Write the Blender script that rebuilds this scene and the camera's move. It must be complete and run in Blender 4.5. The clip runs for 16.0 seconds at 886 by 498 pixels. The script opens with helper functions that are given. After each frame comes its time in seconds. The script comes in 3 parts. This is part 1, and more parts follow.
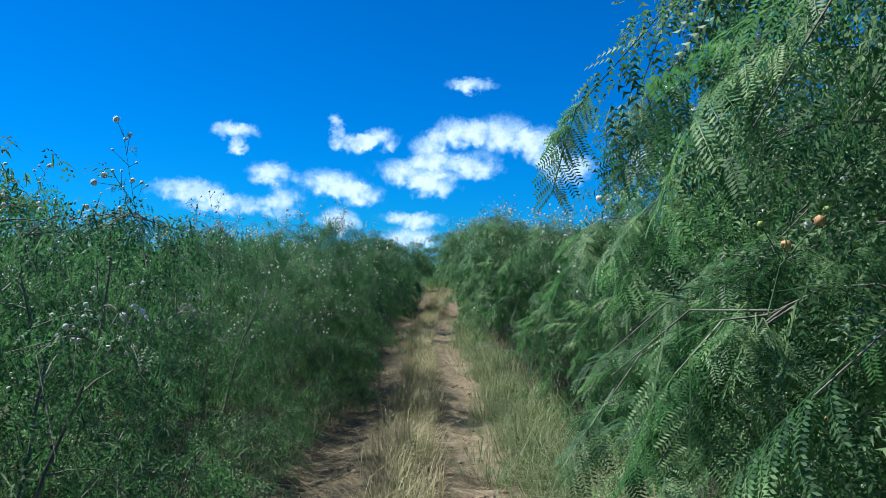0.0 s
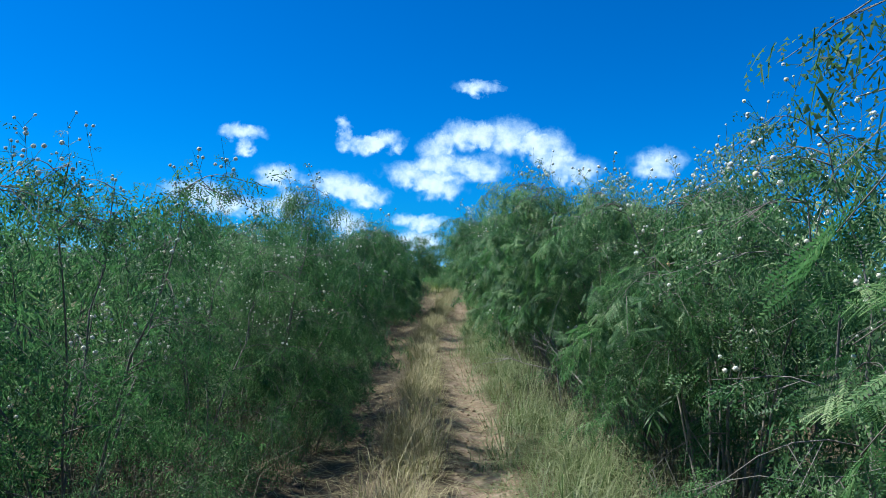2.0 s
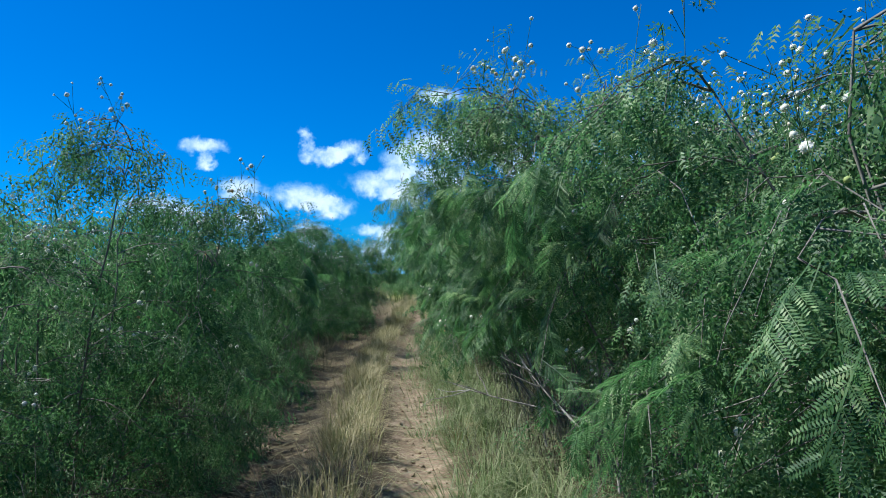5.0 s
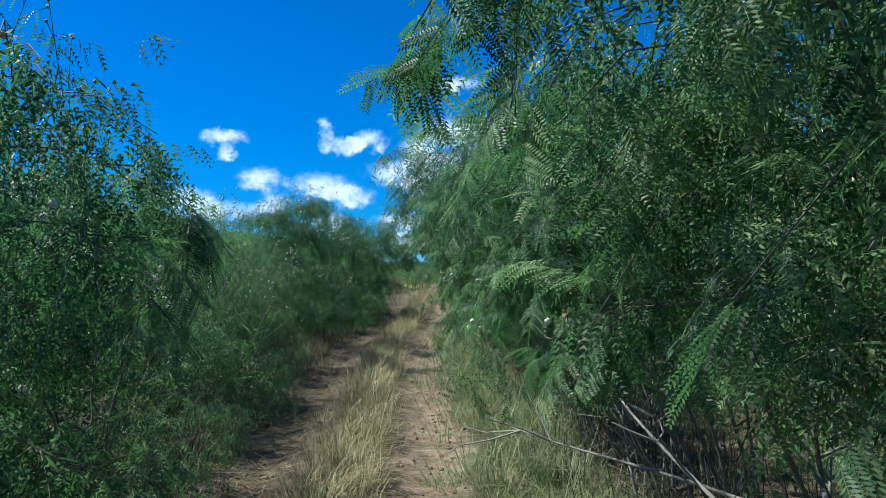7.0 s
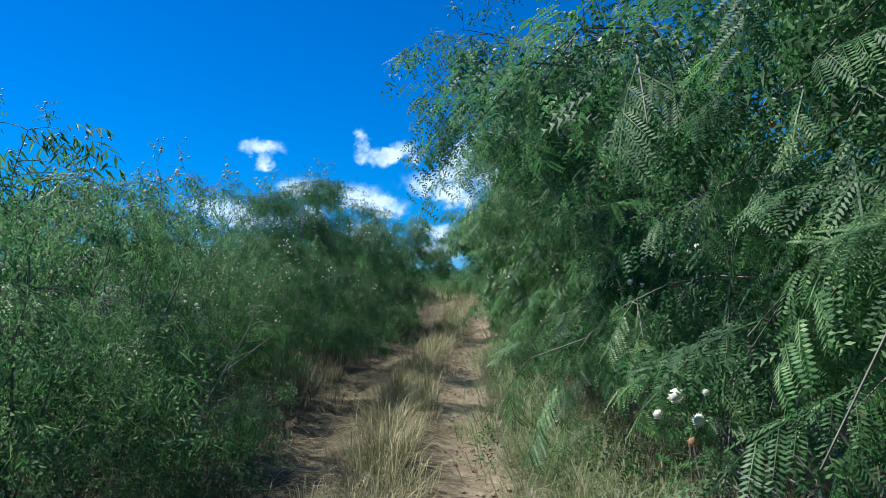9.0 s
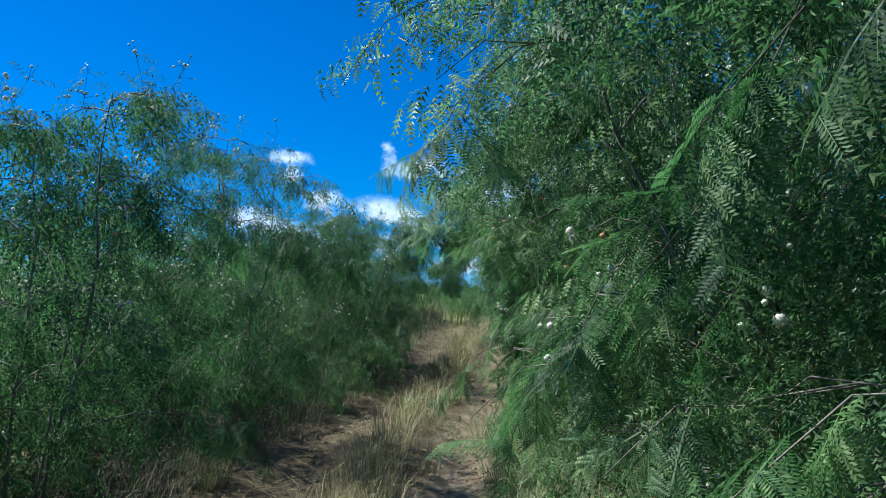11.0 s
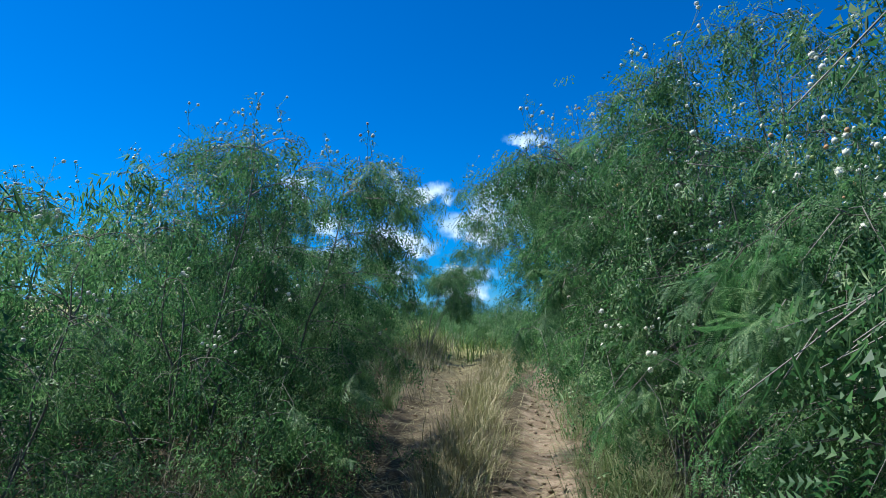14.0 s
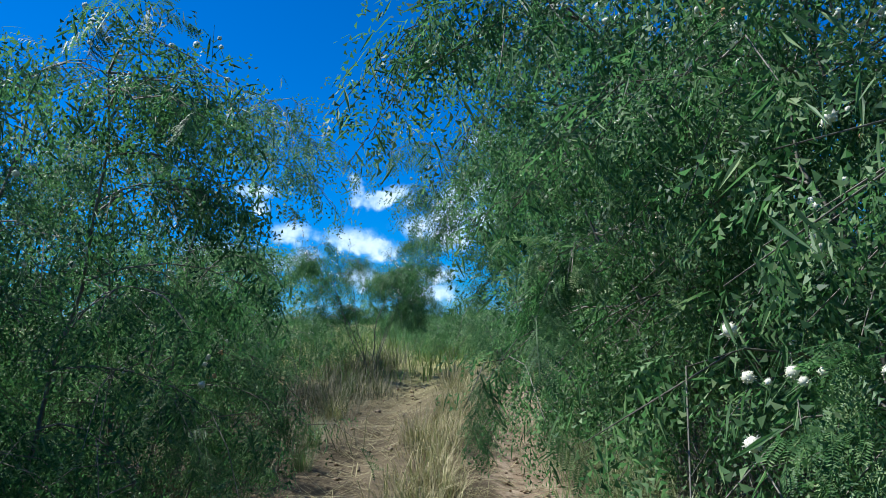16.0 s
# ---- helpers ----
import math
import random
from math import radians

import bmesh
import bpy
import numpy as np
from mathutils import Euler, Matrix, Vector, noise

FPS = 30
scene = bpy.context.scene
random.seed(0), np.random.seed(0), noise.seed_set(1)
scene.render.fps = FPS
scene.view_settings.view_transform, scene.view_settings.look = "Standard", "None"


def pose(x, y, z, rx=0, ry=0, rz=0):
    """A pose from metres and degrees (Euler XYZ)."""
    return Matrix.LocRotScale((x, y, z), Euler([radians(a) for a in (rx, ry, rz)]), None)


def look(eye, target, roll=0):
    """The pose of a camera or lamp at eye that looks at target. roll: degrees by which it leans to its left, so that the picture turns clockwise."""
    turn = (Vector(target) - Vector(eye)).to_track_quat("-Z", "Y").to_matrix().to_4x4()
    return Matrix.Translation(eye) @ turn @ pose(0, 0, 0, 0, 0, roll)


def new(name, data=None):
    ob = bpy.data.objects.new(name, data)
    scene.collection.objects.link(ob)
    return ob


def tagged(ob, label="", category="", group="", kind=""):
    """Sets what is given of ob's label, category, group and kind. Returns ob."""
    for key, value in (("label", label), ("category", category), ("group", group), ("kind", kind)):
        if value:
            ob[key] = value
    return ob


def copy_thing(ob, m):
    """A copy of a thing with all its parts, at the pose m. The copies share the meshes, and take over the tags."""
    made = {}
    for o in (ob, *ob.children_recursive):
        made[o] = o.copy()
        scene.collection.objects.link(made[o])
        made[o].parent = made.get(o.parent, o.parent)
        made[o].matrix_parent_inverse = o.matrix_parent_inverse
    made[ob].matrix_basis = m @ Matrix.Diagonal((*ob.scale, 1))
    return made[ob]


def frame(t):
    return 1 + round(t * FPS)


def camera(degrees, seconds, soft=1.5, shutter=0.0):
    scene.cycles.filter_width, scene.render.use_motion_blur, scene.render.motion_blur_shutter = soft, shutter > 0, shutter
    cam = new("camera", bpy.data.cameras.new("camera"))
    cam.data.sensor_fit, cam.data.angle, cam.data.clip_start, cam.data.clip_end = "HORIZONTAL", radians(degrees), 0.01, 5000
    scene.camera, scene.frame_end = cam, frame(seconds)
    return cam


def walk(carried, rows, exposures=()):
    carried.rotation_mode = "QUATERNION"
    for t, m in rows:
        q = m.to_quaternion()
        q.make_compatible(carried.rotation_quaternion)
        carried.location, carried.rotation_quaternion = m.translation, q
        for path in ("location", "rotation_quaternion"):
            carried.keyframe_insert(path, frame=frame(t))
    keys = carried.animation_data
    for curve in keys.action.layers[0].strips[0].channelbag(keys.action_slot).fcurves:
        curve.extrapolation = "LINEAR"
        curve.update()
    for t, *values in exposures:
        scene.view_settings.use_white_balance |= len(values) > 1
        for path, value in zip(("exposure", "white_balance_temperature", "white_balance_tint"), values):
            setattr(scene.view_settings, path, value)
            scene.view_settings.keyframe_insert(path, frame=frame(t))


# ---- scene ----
# camera and its walk: (seconds, x, y, z, yaw, pitch, lean to the right)
cam = camera(64.0, 16.0, soft=0.8)
PATH = [
    (0, 0.000, 0.000, 1.511, 0.00, 1.56, -1.23),
    (0.5, 0.016, 0.496, 1.490, 0.34, 1.78, -0.49),
    (1, 0.025, 1.129, 1.443, 0.37, 1.58, -0.15),
    (1.5, -0.016, 1.865, 1.400, 0.68, 1.59, -1.71),
    (2, -0.007, 2.509, 1.368, 0.53, 1.74, -1.50),
    (2.5, 0.034, 3.191, 1.327, 0.36, 1.97, -0.58),
    (3, 0.058, 3.865, 1.283, 0.20, 1.99, -0.74),
    (3.2, 0.062, 4.110, 1.266, -0.19, 2.30, -0.69),
    (5.3, 0.346, 5.644, 1.238, -2.36, 2.50, 0.3),
    (5.5, 0.341, 5.867, 1.225, -2.47, 2.79, -0.12),
    (6, 0.337, 6.566, 1.210, -1.93, 2.41, -0.29),
    (6.5, 0.347, 7.199, 1.182, -1.14, 2.07, 0.48),
    (7, 0.342, 7.788, 1.169, -0.56, 1.54, 0.71),
    (7.5, 0.309, 8.403, 1.155, 0.16, 2.01, 0.76),
    (8, 0.235, 9.116, 1.112, 1.27, 2.06, -0.79),
    (8.5, 0.180, 9.832, 1.079, 1.89, 2.36, -0.48),
    (8.7, 0.172, 10.109, 1.059, 1.96, 2.37, -0.20),
    (10.8, 0.426, 14.879, 1.184, 4.03, 3.65, -1.10),
    (11, 0.384, 15.271, 1.177, 4.15, 3.57, -1.58),
    (11.5, 0.274, 16.267, 1.154, 4.20, 4.24, -1.74),
    (12, 0.157, 17.237, 1.145, 4.81, 4.44, -3.22),
    (12.5, 0.109, 18.154, 1.095, 4.99, 5.27, -2.86),
    (13, 0.005, 19.125, 1.094, 4.70, 5.60, -2.76),
    (13.5, 0.009, 20.016, 1.092, 4.53, 5.66, -1.52),
    (14, -0.009, 20.735, 1.102, 4.63, 5.72, -2.51),
    (14.5, 0.023, 21.290, 1.147, 4.18, 5.68, -0.67),
    (15, 0.021, 21.974, 1.179, 3.48, 5.29, 0.26),
    (15.5, 0.018, 22.609, 1.214, 2.97, 5.94, 0.07),
    (16, 0.094, 23.350, 1.204, 1.74, 5.89, 0.56),
]


def rig(x, y, z, yaw, pitch, lean):
    return pose(x, y, z, 0, 0, yaw) @ pose(0, 0, 0, 90 + pitch) @ pose(0, 0, 0, 0, 0, -lean)


walk(cam, [(r[0], rig(*r[1:])) for r in PATH], [(0, 0.84, 5880, 5)])

# ---- sky, clouds and sun ----
SUN_AZ, SUN_EL = -80.0, 52.0  # degrees from +y towards +x, and above the horizon


class Nodes:
    """Short hand for node trees."""

    def __init__(self, tree):
        self.t = tree
        tree.nodes.clear()

    def add(self, kind, **kw):
        n = self.t.nodes.new(kind)
        if "operation" in kw:
            n.operation = kw["operation"]
        if "use_clamp" in kw:
            n.use_clamp = kw["use_clamp"]
        if "noise_dimensions" in kw:
            n.noise_dimensions = kw["noise_dimensions"]
        if "data_type" in kw:
            n.data_type = kw["data_type"]
        if "blend_type" in kw:
            n.blend_type = kw["blend_type"]
        if "interpolation_type" in kw:
            n.interpolation_type = kw["interpolation_type"]
        if "sky_type" in kw:
            n.sky_type = kw["sky_type"]
        if "sun_disc" in kw:
            n.sun_disc = kw["sun_disc"]
        if "attribute_name" in kw:
            n.attribute_name = kw["attribute_name"]
        return n

    def put(self, socket, value):
        if isinstance(value, bpy.types.NodeSocket):
            self.t.links.new(value, socket)
        elif value is not None:
            socket.default_value = value

    def math(self, op, a, b=None, c=None, clamp=False):
        n = self.add("ShaderNodeMath", operation=op, use_clamp=clamp)
        for s, v in zip(n.inputs, (a, b, c)):
            self.put(s, v)
        return n.outputs[0]

    def noise(self, vec, scale, detail=3.0, rough=0.55, dist=0.0, dims="3D"):
        n = self.add("ShaderNodeTexNoise", noise_dimensions=dims)
        self.put(n.inputs["Vector"], vec)
        n.inputs["Scale"].default_value = scale
        n.inputs["Detail"].default_value = detail
        n.inputs["Roughness"].default_value = rough
        n.inputs["Distortion"].default_value = dist
        return n.outputs["Fac"]

    def ramp(self, fac, stops, interp="LINEAR"):
        n = self.add("ShaderNodeValToRGB")
        n.color_ramp.interpolation = interp
        els = n.color_ramp.elements
        while len(els) < len(stops):
            els.new(0.5)
        for e, (p, c) in zip(els, stops):
            e.position, e.color = p, (*c, 1) if len(c) == 3 else c
        self.put(n.inputs["Fac"], fac)
        return n.outputs["Color"]

    def mix(self, fac, a, b, blend="MIX"):
        n = self.add("ShaderNodeMix", data_type="RGBA", blend_type=blend)
        self.put(n.inputs["Factor"], fac)
        self.put(n.inputs[6], a if not isinstance(a, tuple) else (*a, 1))
        self.put(n.inputs[7], b if not isinstance(b, tuple) else (*b, 1))
        return n.outputs[2]

    def smooth(self, v, lo, hi):
        n = self.add("ShaderNodeMapRange", interpolation_type="SMOOTHSTEP")
        self.put(n.inputs["Value"], v)
        n.inputs["From Min"].default_value, n.inputs["From Max"].default_value = lo, hi
        return n.outputs["Result"]


world = bpy.data.worlds.new("world")
scene.world = world
world.use_nodes = True
N = Nodes(world.node_tree)
sky = N.add("ShaderNodeTexSky", sky_type="NISHITA", sun_disc=False)
sky.sun_elevation, sky.sun_rotation = radians(SUN_EL), radians(SUN_AZ)
sky.altitude, sky.air_density, sky.dust_density, sky.ozone_density = 0, 1.0, 0.25, 2.5
tone = N.mix(1.0, sky.outputs[0], (0.043, 0.44, 0.94), "MULTIPLY")
way = N.add("ShaderNodeTexCoord").outputs["Generated"]
sep = N.add("ShaderNodeSeparateXYZ")
N.put(sep.inputs[0], way)
vx, vy, vz = sep.outputs
az = N.math("MULTIPLY", N.math("ARCTAN2", vx, vy), 57.2958)
el = N.math("MULTIPLY", N.math("ARCSINE", vz), 57.2958)
warp = N.math("SUBTRACT", N.noise(way, 45, 3), 0.5)
warp2 = N.math("SUBTRACT", N.noise(way, 60, 3, 0.6, 0.3), 0.5)
az = N.math("MULTIPLY_ADD", warp, 2.4, az)
el = N.math("MULTIPLY_ADD", warp2, 1.6, el)
# fair-weather clouds: azimuth, elevation, half width, half height in degrees
CLOUDS = [
    (-16.6, 10.3, 1.7, 0.7), (-16.3, 9.0, 0.6, 0.6), (-8.6, 11.3, 0.7, 0.8), (-7.5, 9.8, 1.6, 0.8),
    (-5.4, 10.3, 1.6, 0.8), (2.0, 14.6, 1.9, 0.6), (1.0, 10.9, 2.1, 1.2), (4.4, 10.7, 2.5, 1.6),
    (1.7, 8.2, 2.7, 1.1), (7.8, 9.9, 1.9, 1.5), (9.9, 8.1, 2.3, 1.2), (16.3, 8.6, 2.1, 1.3),
    (-1.4, 9.5, 1.7, 1.3), (-3.1, 7.7, 2.5, 1.1), (-0.8, 6.6, 2.1, 0.9), (-13.8, 7.2, 1.9, 0.9),
    (-9.1, 6.6, 2.6, 1.1), (-6.9, 5.7, 2.0, 0.9), (-2.6, 3.9, 2.6, 0.6), (-2.6, 2.3, 2.7, 1.0),
    (-8.5, 3.6, 1.6, 1.0), (-19.9, 5.6, 2.7, 0.8), (-17.4, 4.6, 3.2, 0.9), (-12.9, 4.9, 1.6, 1.2),
]
total = None
for a, e, w, h in CLOUDS:
    dx = N.math("DIVIDE", N.math("SUBTRACT", az, a), w * 1.28)
    dy = N.math("DIVIDE", N.math("SUBTRACT", el, e), h * 1.28)
    d2 = N.math("ADD", N.math("MULTIPLY", dx, dx), N.math("MULTIPLY", dy, dy))
    blob = N.math("SUBTRACT", 1.0, d2, clamp=True)
    total = blob if total is None else N.math("ADD", total, blob)
puff = N.math("SUBTRACT", N.noise(way, 60, 4, 0.52), 0.5)
dens = N.math("MULTIPLY_ADD", puff, 1.2, N.math("MINIMUM", total, 0.95))
cover = N.math("MULTIPLY", N.smooth(dens, 0.08, 1.3), N.smooth(total, 0.0, 0.2))
haze = N.smooth(el, 3.5, -0.5)
cover = N.math("MAXIMUM", cover, N.math("MULTIPLY", haze, 0.75))
shade = N.smooth(N.math("MULTIPLY_ADD", puff, 1.2, total), 0.1, 1.3)
white = N.mix(shade, (2.1, 4.7, 7.6), (7.2, 8.2, 9.2))
skyc = N.mix(cover, tone, white)
bg = N.add("ShaderNodeBackground")
N.put(bg.inputs["Color"], skyc)
bg.inputs["Strength"].default_value = 0.076
N.put(N.add("ShaderNodeOutputWorld").inputs["Surface"], bg.outputs[0])

sun = new("sun", bpy.data.lights.new("sun", "SUN"))
sun.data.energy, sun.data.angle, sun.data.color = 4.6, radians(0.53), (1.0, 0.95, 0.86)
sun_at = Vector((math.sin(radians(SUN_AZ)) * math.cos(radians(SUN_EL)), math.cos(radians(SUN_AZ)) * math.cos(radians(SUN_EL)), math.sin(radians(SUN_EL))))
sun.matrix_world = look(sun_at * 60, (0, 0, 0))


# ---- materials ----
def material(name):
    m = bpy.data.materials.new(name)
    m.use_nodes = True
    return m, Nodes(m.node_tree)


def bumped(n, height, strength, distance):
    b = n.add("ShaderNodeBump")
    b.inputs["Strength"].default_value, b.inputs["Distance"].default_value = strength, distance
    n.put(b.inputs["Height"], height)
    return b.outputs["Normal"]


def surface(n, color, rough, normal=None, metal=0.0, spec=0.5):
    p = n.add("ShaderNodeBsdfPrincipled")
    n.put(p.inputs["Base Color"], color if not isinstance(color, tuple) else (*color, 1))
    n.put(p.inputs["Roughness"], rough)
    p.inputs["Metallic"].default_value = metal
    p.inputs["Specular IOR Level"].default_value = spec
    if normal is not None:
        n.put(p.inputs["Normal"], normal)
    return p


def finish(n, shader):
    n.put(n.add("ShaderNodeOutputMaterial").inputs["Surface"], shader)


def leaf_material(name, stops, through_light=0.38, rough=0.45, spec=0.35, single=0.55):
    m, n = material(name)
    geo = n.add("ShaderNodeNewGeometry")
    info = n.add("ShaderNodeObjectInfo")
    pos = geo.outputs["Position"]
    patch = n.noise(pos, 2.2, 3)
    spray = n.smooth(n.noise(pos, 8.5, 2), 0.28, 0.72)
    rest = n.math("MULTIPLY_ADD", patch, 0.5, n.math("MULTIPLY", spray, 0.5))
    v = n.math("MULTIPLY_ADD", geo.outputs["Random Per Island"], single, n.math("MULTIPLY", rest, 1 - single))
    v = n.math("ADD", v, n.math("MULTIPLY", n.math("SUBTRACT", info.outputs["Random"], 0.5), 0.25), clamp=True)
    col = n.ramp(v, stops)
    p = surface(n, col, rough, None, 0.0, spec)
    tr = n.add("ShaderNodeBsdfTranslucent")
    n.put(tr.inputs["Color"], n.mix(0.5, col, (0.09, 0.27, 0.07)))
    mx = n.add("ShaderNodeMixShader")
    mx.inputs[0].default_value = through_light
    n.put(mx.inputs[1], p.outputs[0])
    n.put(mx.inputs[2], tr.outputs[0])
    finish(n, mx.outputs[0])
    return m


# leaf tone varies at random; dark and pale ends paint in shade and sheen
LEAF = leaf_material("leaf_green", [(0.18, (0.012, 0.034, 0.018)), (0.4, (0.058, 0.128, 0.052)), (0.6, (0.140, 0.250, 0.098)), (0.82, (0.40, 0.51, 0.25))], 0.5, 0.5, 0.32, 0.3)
STRAW = leaf_material("dry_grass", [(0.0, (0.11, 0.085, 0.045)), (0.4, (0.26, 0.21, 0.11)), (0.75, (0.42, 0.36, 0.20)), (1.0, (0.62, 0.55, 0.35))], 0.25, 0.6, 0.3)
GREEN_GRASS = leaf_material("green_grass", [(0.0, (0.07, 0.10, 0.04)), (0.4, (0.15, 0.18, 0.075)), (0.75, (0.25, 0.275, 0.14)), (1.0, (0.46, 0.44, 0.28))], 0.3, 0.5, 0.35)
MEADOW_GRASS = leaf_material("meadow_green", [(0.0, (0.09, 0.13, 0.035)), (0.4, (0.17, 0.22, 0.06)), (0.75, (0.28, 0.31, 0.10)), (1.0, (0.40, 0.39, 0.17))], 0.3, 0.5, 0.35)
TWIGGY = leaf_material("dry_weed", [(0.0, (0.04, 0.038, 0.026)), (0.5, (0.10, 0.09, 0.060)), (1.0, (0.26, 0.23, 0.16))], 0.15, 0.7, 0.2)
FLOWER = leaf_material("flower_cream", [(0.0, (0.55, 0.36, 0.18)), (0.14, (0.70, 0.62, 0.42)), (0.26, (0.80, 0.77, 0.62)), (1.0, (0.88, 0.86, 0.77))], 0.15, 0.8, 0.2)
BUD = leaf_material("flower_bud_green", [(0.0, (0.30, 0.38, 0.10)), (1.0, (0.45, 0.52, 0.20))], 0.2, 0.6, 0.3)
OLD_FLOWER = leaf_material("flower_faded", [(0.0, (0.50, 0.27, 0.12)), (1.0, (0.72, 0.46, 0.26))], 0.2, 0.8, 0.2)


def bark_material():
    m, n = material("pale_bark")
    tc = n.add("ShaderNodeTexCoord").outputs["Object"]
    geo = n.add("ShaderNodeNewGeometry")
    fine = n.noise(tc, 60, 5, 0.65)
    big = n.noise(geo.outputs["Position"], 5, 3)
    col = n.ramp(n.math("MULTIPLY_ADD", fine, 0.5, n.math("MULTIPLY", big, 0.5)), [(0.25, (0.06, 0.054, 0.045)), (0.5, (0.15, 0.14, 0.12)), (0.75, (0.34, 0.32, 0.28))])
    finish(n, surface(n, col, 0.8, bumped(n, fine, 0.5, 0.004), 0, 0.3).outputs[0])
    return m


BARK = bark_material()


def dead_wood_material():
    m, n = material("dead_wood")
    tc = n.add("ShaderNodeTexCoord").outputs["Object"]
    fine, big = n.noise(tc, 45, 5, 0.7), n.noise(tc, 4, 3)
    col = n.ramp(n.math("MULTIPLY_ADD", fine, 0.5, n.math("MULTIPLY", big, 0.5)), [(0.28, (0.11, 0.10, 0.085)), (0.5, (0.23, 0.215, 0.19)), (0.72, (0.40, 0.385, 0.35))])
    finish(n, surface(n, col, 0.85, bumped(n, fine, 0.5, 0.003), 0, 0.25).outputs[0])
    return m


def soil_material():
    m, n = material("soil")
    geo = n.add("ShaderNodeNewGeometry")
    pos = geo.outputs["Position"]
    s = n.add("ShaderNodeAttribute", attribute_name="bare")
    big, mid, fine, grit = n.noise(pos, 0.9, 3), n.noise(pos, 6, 4), n.noise(pos, 38, 5, 0.65), n.noise(pos, 150, 3)
    bare = n.ramp(n.math("MULTIPLY_ADD", mid, 0.5, n.math("MULTIPLY", fine, 0.5)), [(0.28, (0.11, 0.078, 0.052)), (0.5, (0.24, 0.175, 0.12)), (0.72, (0.42, 0.335, 0.25))])
    litter = n.ramp(n.math("MULTIPLY_ADD", fine, 0.6, n.math("MULTIPLY", big, 0.4)), [(0.3, (0.040, 0.032, 0.020)), (0.5, (0.105, 0.080, 0.050)), (0.68, (0.23, 0.18, 0.11)), (0.85, (0.34, 0.28, 0.17))])
    meadow = n.ramp(n.math("MULTIPLY_ADD", mid, 0.5, n.math("MULTIPLY", big, 0.5)), [(0.3, (0.13, 0.14, 0.05)), (0.55, (0.26, 0.25, 0.10)), (0.8, (0.40, 0.35, 0.17))])
    far = n.add("ShaderNodeAttribute", attribute_name="meadow")
    base = n.mix(far.outputs["Fac"], litter, meadow)
    edge = n.smooth(n.math("MULTIPLY_ADD", n.math("SUBTRACT", mid, 0.5), 1.4, s.outputs["Fac"]), 0.25, 0.7)
    col = n.mix(edge, base, bare)
    h = n.math("MULTIPLY_ADD", fine, 0.6, n.math("MULTIPLY", grit, 0.4))
    finish(n, surface(n, col, 0.92, bumped(n, h, 0.8, 0.02), 0, 0.2).outputs[0])
    return m


SOIL = soil_material()


# ---- mesh helpers ----
def mesh_from(name, verts, faces, mat, smooth=False):
    """A mesh from arrays: faces is one array of triangles or quads, or a list of such arrays."""
    me = bpy.data.meshes.new(name)
    groups = faces if isinstance(faces, list) else [faces]
    loops = np.concatenate([g.ravel() for g in groups]).astype(np.int32)
    sizes = np.concatenate([np.full(len(g), g.shape[1]) for g in groups]).astype(np.int32)
    me.vertices.add(len(verts))
    me.vertices.foreach_set("co", np.asarray(verts, np.float32).ravel())
    me.loops.add(len(loops))
    me.loops.foreach_set("vertex_index", loops)
    me.polygons.add(len(sizes))
    me.polygons.foreach_set("loop_start", np.concatenate([[0], np.cumsum(sizes)[:-1]]).astype(np.int32))
    me.polygons.foreach_set("loop_total", sizes)
    if smooth:
        me.polygons.foreach_set("use_smooth", np.ones(len(sizes), bool))
    me.update(calc_edges=True)
    me.materials.append(mat)
    return me


def part(name, me, parent=None, label=""):
    ob = new(name, me)
    if parent is not None:
        ob.parent = parent
    return tagged(ob, label) if label else ob


def scatter(template, pos, ax, ay, az_, scale):
    """Copies of a template (verts, faces) laid at many places into one array."""
    v, f = template
    s = np.asarray(scale)[:, None, None]
    out = pos[:, None, :] + s * (v[None, :, 0:1] * ax[:, None, :] + v[None, :, 1:2] * ay[:, None, :] + v[None, :, 2:3] * az_[:, None, :])
    k = len(v)
    faces = f[None] + (np.arange(len(pos)) * k)[:, None, None]
    return out.reshape(-1, 3), faces.reshape(-1, f.shape[1])


def unit(a):
    return a / np.maximum(np.linalg.norm(a, axis=-1, keepdims=True), 1e-9)


def axes(ax, rng, roll=0.6):
    """Side and normal for many directions, with a random roll."""
    ax = unit(ax)
    up = np.tile([0.0, 0.0, 1.0], (len(ax), 1))
    up[np.abs(ax[:, 2]) > 0.97] = [1.0, 0, 0]
    side = unit(np.cross(up, ax))
    nor = np.cross(ax, side)
    a = rng.normal(0, roll, len(ax))[:, None]
    return ax, side * np.cos(a) + nor * np.sin(a), nor * np.cos(a) - side * np.sin(a)


def tube(points, radii, sides=5):
    """Verts and quads of a tapering tube along points."""
    p = np.asarray(points, float)
    t = unit(np.gradient(p, axis=0))
    ref = np.array([0.31, 0.87, 0.38])
    a = unit(np.cross(t, ref))
    b = np.cross(t, a)
    ang = np.arange(sides) * 2 * np.pi / sides
    ring = p[:, None] + np.asarray(radii)[:, None, None] * (np.cos(ang)[None, :, None] * a[:, None] + np.sin(ang)[None, :, None] * b[:, None])
    n = len(p)
    i = np.arange(n - 1)[:, None] * sides
    j = np.arange(sides)[None]
    k = (j + 1) % sides
    q = np.stack([i + j, i + k, i + sides + k, i + sides + j], -1).reshape(-1, 4)
    return ring.reshape(-1, 3), q


def joined(pieces):
    vs, fs, n = [], [], 0
    for v, f in pieces:
        vs.append(v)
        fs.append(f + n)
        n += len(v)
    return np.concatenate(vs), np.concatenate(fs)


